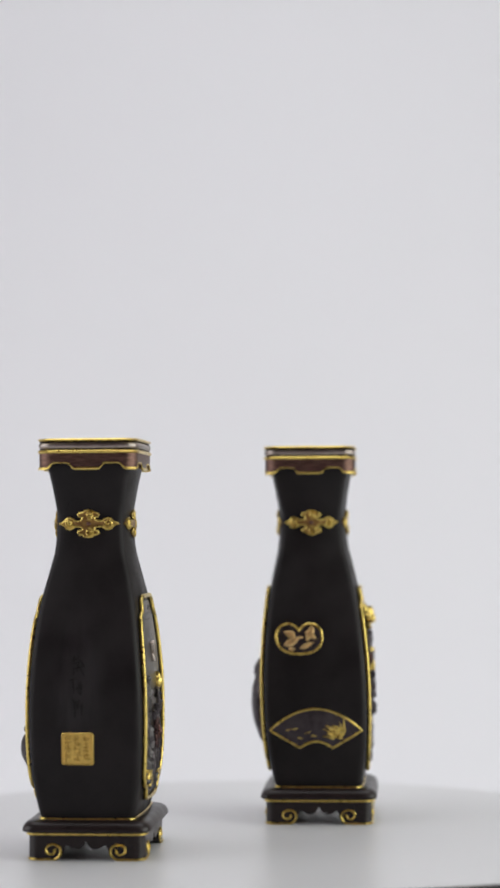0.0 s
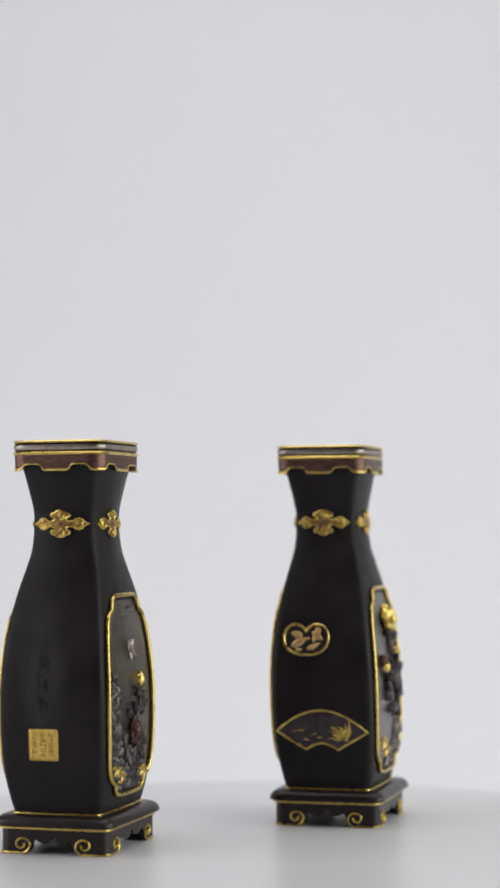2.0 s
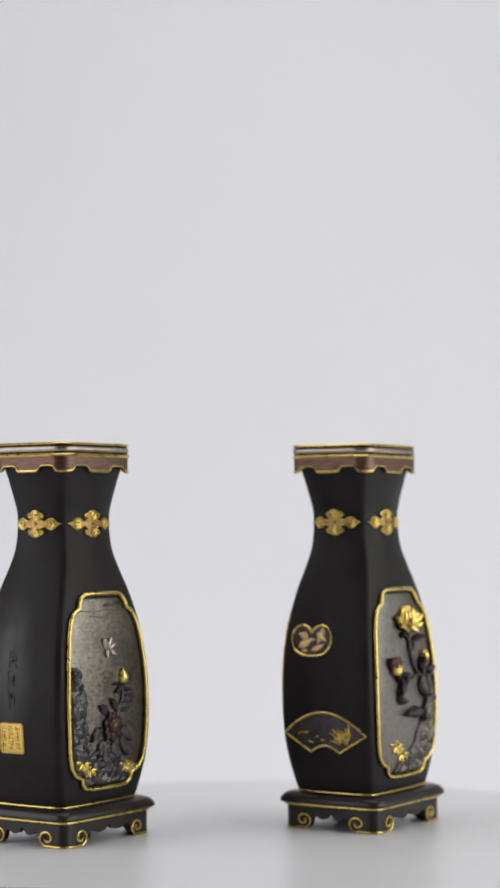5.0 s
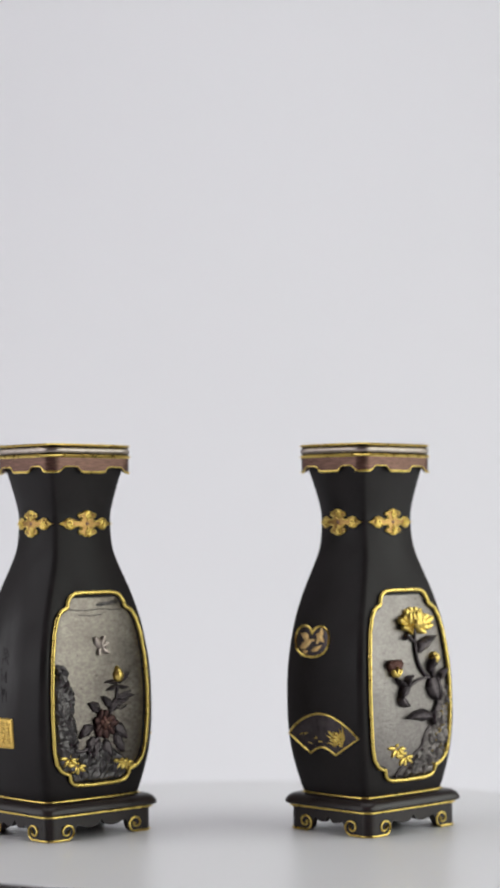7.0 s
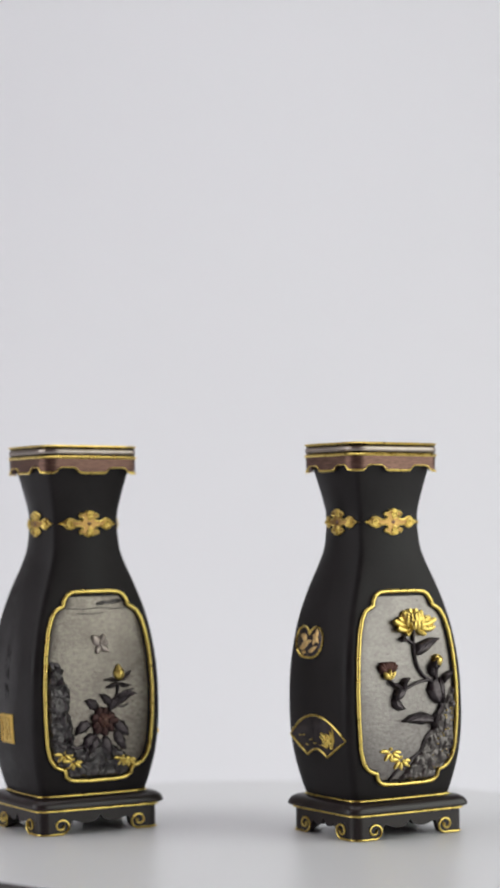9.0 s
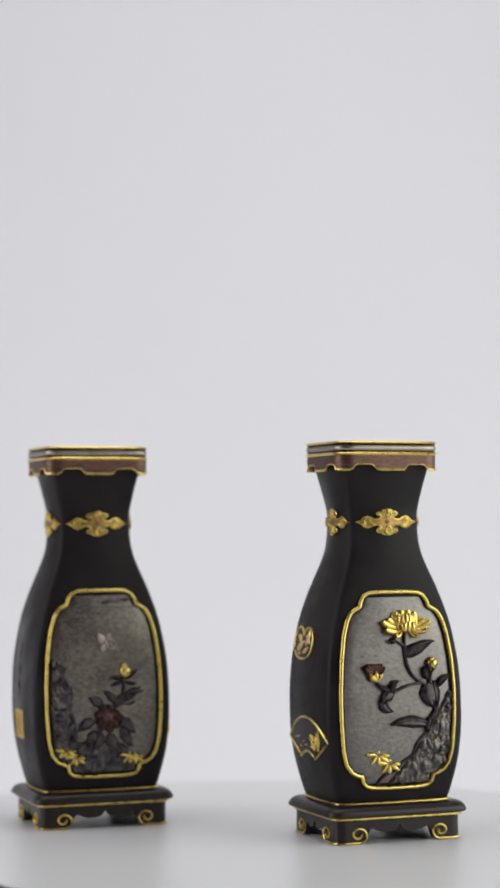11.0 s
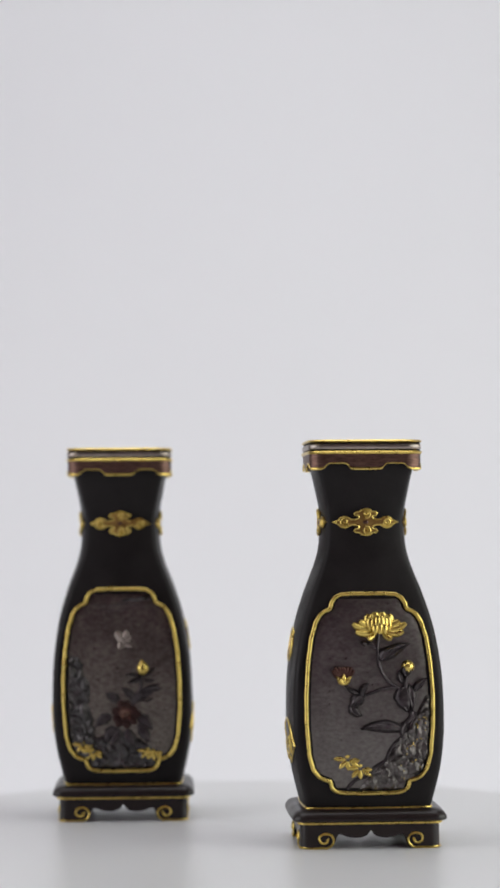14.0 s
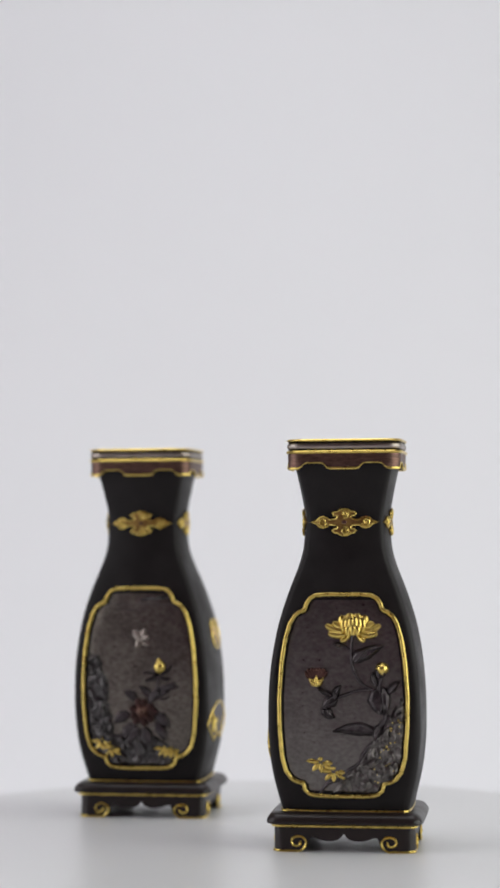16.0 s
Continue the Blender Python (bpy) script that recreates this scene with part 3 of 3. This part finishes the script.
def make_plaques(vase, side, lean, mirror=1):
    at = on_face(side)
    # a cleft, heart-like lobe with birds
    u0, v0 = -5.7 * mirror, 73.3
    right = [(4.4 + 4.7 * math.cos(q), 1.2 + 4.7 * math.sin(q)) for q in (radians(159 - 159 * k / 12) for k in range(13))]
    right += [(9.1 * math.cos(q) ** 0.8, 1.2 - 7.1 * math.sin(q) ** 0.85) for q in (radians(90 * k / 11) for k in range(1, 11))]
    pts = [(u0 + u, v0 + v) for u, v in right] + [(u0, v0 - 5.9)] + [(u0 - u, v0 + v) for u, v in reversed(right[1:])]
    heart = part("heart_plaque", plate(at, pts, -0.3, 0.12), PLAQUE, vase, "cleft oval plaque with inlaid birds", lean)
    part("plaque_edging", tube([at(u, v, 0.12) for u, v in pts], 0.5, True), GOLD, heart, "gilt edging", lean)
    for strokes in (((-6.0, -2.7, 7.4, 2.6, 25, 6), (-1.6, 0.6, 5.0, 2.6, 142, 25), (-2.4, -0.6, 3.6, 1.7, 108, -30), (0.4, 0.3, 1.5, 0.9, 12, 0)),
                    ((2.4, 2.9, 5.4, 2.3, -30, -8), (4.6, 1.8, 3.6, 2.2, 70, 30), (4.2, 1.6, 3.0, 1.6, 230, 30)), ((0.2, -3.7, 6.2, 1.7, 16, 14), (2.6, -3.2, 3.4, 1.3, 48, -30), (-4.4, -4.0, 3.0, 1.3, -12, 30))):
        bm = bmesh.new()
        for du, dv, long, wide, ang, bend in strokes:
            leaf(at, u0 + mirror * du, v0 + dv, long, wide * 1.2, ang if mirror > 0 else 180 - ang, mirror * bend, 0.1, 0.4, 0, bm)
        part("bird_inlay" if strokes[0][1] > -3 else "leaf_inlay", bm, PALE, heart, "pale rose gold inlay", lean)
    # a fan with grasses
    v0 = 37.2
    arc = []
    for k in range(17):
        f = k / 16
        arc.append((-18.2 + 36.4 * f, v0 + 8.6 * math.sin(math.pi * f) ** 0.85))
    low = [(6.5 + 11.7 * (1 - k / 6), 30.4 + 6.8 * (1 - k / 6)) for k in range(1, 7)]
    inner = [(6.5 - 13.0 * k / 8, 30.4 + 2.6 * math.sin(math.pi * k / 8)) for k in range(1, 9)]
    back = [(-6.5 - 11.7 * k / 6, 30.4 + 6.8 * k / 6) for k in range(1, 6)]
    pts = arc + low + inner + back
    bm = bmesh.new()
    n = 32
    rows = []
    for i in range(n + 1):
        u = -18.2 + 36.4 * i / n
        hi = v0 + 8.6 * math.sin(math.pi * i / n) ** 0.85
        lo = 30.4 + 6.8 * (abs(u) - 6.5) / 11.7 if abs(u) > 6.5 else 30.4 + 2.6 * math.sin(math.pi * (u + 6.5) / 13)
        rows.append([at(u, lo, -0.3)] + [at(u, lo + (hi - lo) * j / 6, 0.08) for j in range(7)] + [at(u, hi, -0.3)])
    loft(rows, bm, closed=False)
    fan = part("fan_plaque", bm, PLAQUE, vase, "fan-shaped plaque with gilt grasses", lean)
    part("plaque_edging", tube([at(u, v, 0.12) for u, v in pts], 0.5, True), GOLD, fan, "gilt edging", lean)
    rng = random.Random(3)
    bm = bmesh.new()
    for k in range(34):
        lean_to = rng.uniform(-50, 70)
        leaf(at, mirror * (8.6 + rng.uniform(-2.2, 2.4)), 33.8 + rng.uniform(-0.4, 3.4), rng.uniform(2.4, 5.6), 0.7, 90 + mirror * lean_to, mirror * rng.uniform(10, 70), 0.2, 0.4, 0.2, bm)
    part("grass_inlay", bm, GOLD, fan, "gilt tuft of grass", lean)
    bm = bmesh.new()
    for u, v in ((-12, 37.2), (-9.5, 37.6), (-4.5, 36.0), (-2.0, 35.2), (-7.5, 34.5)):
        leaf(at, mirror * u, v, 2.6, 0.6, rng.uniform(-20, 20), 10, 0.15, 0.25, 0, bm)
    part("wave_inlay", bm, GOLD, fan, "", lean)


def apron_low(u, half):
    """Height of the apron's lower edge at u along a face: feet at the ends and a cusped arch between."""
    a = abs(u)
    mid = half - 8.8
    if a > mid:
        return 0.0
    if a > mid - 4.0:
        return 3.45 - 0.84 * math.sqrt(max(4.0 ** 2 - (a - mid) ** 2, 0.0))
    edge = mid - 4.0
    if a > edge - 0.8:
        return 3.45 + 1.5 * ((edge - a) / 0.8) ** 0.5
    f = a / (edge - 0.8)
    return 4.9 - 0.9 * math.sin(math.pi * min(1, abs(f - 0.05) / 0.8)) + 2.0 * math.exp(-(a / 0.9) ** 1.2) + 0.5 * max(0, f - 0.75) / 0.25


def make_stand(vase):
    # lobed moulding under the body
    shape = [(21.5, 14.3), (24.4, 14.2), (25.9, 13.8), (27.0, 13.0), (27.7, 11.9), (28.0, 10.9), (27.9, 10.3), (27.3, 9.95), (25.6, 9.8), (20.0, 9.8)]
    loops = [outline(w + 0.7, w - 4.7, 4.4 if w > 23 else 3.0, z, 0.25) for w, z in shape]
    stand = part("stand", loft(loops, cap=True), STAND, vase, "dark stand with a cushion moulding")
    line = [outline(26.6 + q, 21.6 + q, 3.8, z, 0.15) for q, z in ((-2, 8.9), (0, 8.9), (0.25, 9.1), (0.25, 9.65), (0, 9.85), (-2, 9.85))]
    part("gilt_line", loft(line, ring=True), GOLD, stand, "gilt line")
    foot_line = outline(23.9, 17.8, 3.2, 14.4, 0.6)
    part("gilt_line", tube(foot_line, 0.44, True), GOLD, stand, "gilt line")
    w, d, r = 25.7, 20.9, 3.6
    loops = []
    for q, top in ((0.0, True), (0.0, False), (-2.2, False), (-2.2, True)):
        pts = []
        for x, y, _ in outline(w + q, d + q, max(r + q, 0.8), 0, 0.0, along=130):
            if abs(abs(y) - (d + q)) < 0.02:
                low = apron_low(x, w)
            elif abs(abs(x) - (w + q)) < 0.02:
                low = apron_low(y, d)
            else:
                low = 0.0
            pts.append((x, y, 9.1 if top else low))
        loops.append(pts)
    part("apron", loft(loops, ring=True), STAND, stand, "dark footed apron with a cusped lower edge")
    def drawn_in(u, half):
        over = abs(u) - (half - r)
        return r - math.sqrt(max(r * r - over * over, 0.0)) if over > 0 else 0.0

    for half, place in ((w, lambda u, v, h: (u, -d - h, v)), (w, lambda u, v, h: (-u, d + h, v)), (d, lambda u, v, h: (-w - h, -u, v)), (d, lambda u, v, h: (w + h, u, v))):
        for s in (1, -1):
            c = half - 8.8
            tail = [(half - 1.1, 0.5), (half - 2.2, 0.45), (half - 3.6, 0.42), (half - 5.5, 0.42), (c + 0.3, 0.5)]
            turn = [(u, 3.45 + (v - 3.45) * 0.84) for u, v in spiral(c, 3.45, 3.7, 0.85, -95, -1.3, 1, 28)]
            path = [(s * u, v, 0.12 - drawn_in(u, half)) for u, v in tail + turn]
            line = [place(*p) for p in curve(path, 2)]
            part("foot_scroll", tube(line, [0.42 + 0.5 * max(0.0, 1 - (len(line) - 1 - k) / 5) for k in range(len(line))], False, 8), GOLD, stand, "gilt scroll on a foot")


def make_vase(label, lean, picture, west, east, back):
    vase = new("vase")
    tagged(vase, label, "vase", "pair of vases")
    loops = [skin(z) for z in [14.2] + list(np.linspace(15.2, 141, 86))]
    loops += [outline(18.6, 15.7, 2.6, 149.0, 0), outline(17.4, 14.5, 2.2, 149.0, 0), outline(12.5, 10.0, 3.0, 122, 0), outline(12.5, 10.0, 3.0, 100, 0)]
    part("body", loft(loops, cap=True), RUBBED if west is make_seal else BLACK, vase, "matt black patinated metal body with a waisted neck", lean)
    make_stand(vase)
    make_rim(vase, lean)
    for side, wide in (("front", 12.7), ("back", 12.7), ("west", 11.2), ("east", 11.2)):
        make_ornament(vase, side, lean, wide)
    panel, flat = make_panel(vase, "front", lean, STAINED if picture is make_peony_picture else GREY)
    high = 1.15 if picture is make_peony_picture else 1.5
    picture(panel, flat, lambda u, v, h: flat(u, v, h * high if h > 0 else h), lean)
    panel, at = make_panel(vase, "back", lean, GREY)
    make_back_picture(panel, at, lean, *back)
    for side, fill in (("west", west), ("east", east)):
        if fill:
            fill(vase, side, lean)
    return vase


# ---- the setting ----
def make_setting():
    sweep = [(-1.2, -0.03), (0.3, -0.03)]
    for k in range(1, 25):
        a = radians(90 * k / 24)
        sweep.append((0.3 + 0.7 * math.sin(a), -0.03 + 0.7 * (1 - math.cos(a))))
    sweep.append((1.0, 1.9))
    bm = loft([[(x * 1000, y * 1000, z * 1000) for y, z in sweep + [(y + 0.004, z - 0.004) for y, z in reversed(sweep)]] for x in (-1.3, 1.3)], cap=True)
    ob = part("backdrop", bm, PAPER, None, "seamless white paper sweep curving up behind")
    tagged(ob, kind="structure")
    # Unseen shell added round the set to dim and tint the reflections.
    for name, lo, hi in (("wall_north", (-1.8, 1.5, -0.8), (1.8, 1.6, 2.2)), ("wall_south", (-1.8, -2.1, -0.8), (1.8, -2.0, 2.2)), ("wall_west", (-1.9, -2.1, -0.8), (-1.8, 1.6, 2.2)),
                         ("wall_east", (1.8, -2.1, -0.8), (1.9, 1.6, 2.2)), ("floor", (-1.9, -2.1, -0.9), (1.9, 1.6, -0.8)), ("ceiling", (-1.9, -2.1, 2.2), (1.9, 1.6, 2.3))):
        bm = bmesh.new()
        bmesh.ops.create_cube(bm, size=1)
        for v in bm.verts:
            v.co = [((a + b) / 2 + c * (b - a)) * 1000 for a, b, c in zip(lo, hi, v.co)]
        # The unseen south wall is paler, added to brighten the panels' reflections.
        south = name == "wall_south"
        tagged(part(name, bm, MAUVE if south else ROOM, None, ("unseen mauve studio reflector " if south else "unseen dim mauve studio ") + name.split("_")[0], smooth=False), kind="structure")
    bm = bmesh.new()
    bmesh.ops.create_cube(bm, size=1)
    for v in bm.verts:
        v.co = (v.co.x * 2600, v.co.y * 1600 - 400, v.co.z * 30 - 50)
    tagged(part("table", bm, ROOM, None, "plain table under the paper sweep"), category="table")
    for x in (-1200, 1200):
        for y in (-1120, 320):
            bm = loft([[(x + a, y + b, z) for a, b in ((-25, -25), (25, -25), (25, 25), (-25, 25))] for z in (-800, -65)], cap=True)
            part("leg", bm, ROOM, bpy.data.objects["table"], smooth=False)


CUT = radians(-162.3)


def disc(radius, flat, z, n=180):
    """A circle with one side cut straight."""
    out = []
    for k in range(n):
        a = 2 * math.pi * k / n
        c = math.cos(a - CUT)
        q = min(radius, flat / c) if c > 0.2 else radius
        out.append((q * math.cos(a), q * math.sin(a), z))
    return out


def make_turntable():
    table = new("turntable")
    tagged(table, "round white-topped turntable with one straight cut side", "turntable")
    part("top", loft([disc(155.9, 135.8, -0.7), disc(155.9, 135.8, -0.3), disc(155.6, 135.5, 0), disc(110, 100, 0), disc(50, 50, 0), disc(3, 3, 0)], cap=True), TOP, table, "satin white top")
    part("rim", loft([disc(155.6, 135.5, -30), disc(155.6, 135.5, -0.6)], cap=True), SIDE, table, "dark brown edge")
    return table


make_setting()
turntable = make_turntable()
LEAN_A, LEAN_B = (-0.0096, 0.0001), (0.0010, 0.0208)
vase_a = make_vase("black metal vase with gilt mounts and a peony panel", LEAN_A, make_peony_picture, make_seal, lambda v, s, l: make_plaques(v, s, l, -1), (37.0, 9.0, 7.0))
vase_b = make_vase("black metal vase with gilt mounts and a chrysanthemum panel", LEAN_B, make_chrysanthemum_picture, make_plaques, None, (46, 16.5, 6.0))


def motions():
    """The turntable turns steadily and carries both vases round its axle."""
    axle = -0.00248
    table_rows, a_rows, b_rows = [], [], []
    for k in range(17):
        phi = 87.39 - 5.90 * k
        table_rows.append((float(k), pose(axle, 0, 0, 0, 0, phi)))
        a, b = radians(phi + 131.2), radians(phi - 34.06)
        a_rows.append((float(k), pose(axle + 0.0695 * math.cos(a), 0.0695 * math.sin(a), 0, 0, 0, phi - 2.61)))
        b_rows.append((float(k), pose(axle + 0.05111 * math.cos(b), 0.05111 * math.sin(b), 0, 0, 0, phi - 1.24)))
    walk(turntable, table_rows)
    walk(vase_a, a_rows)
    walk(vase_b, b_rows)


motions()
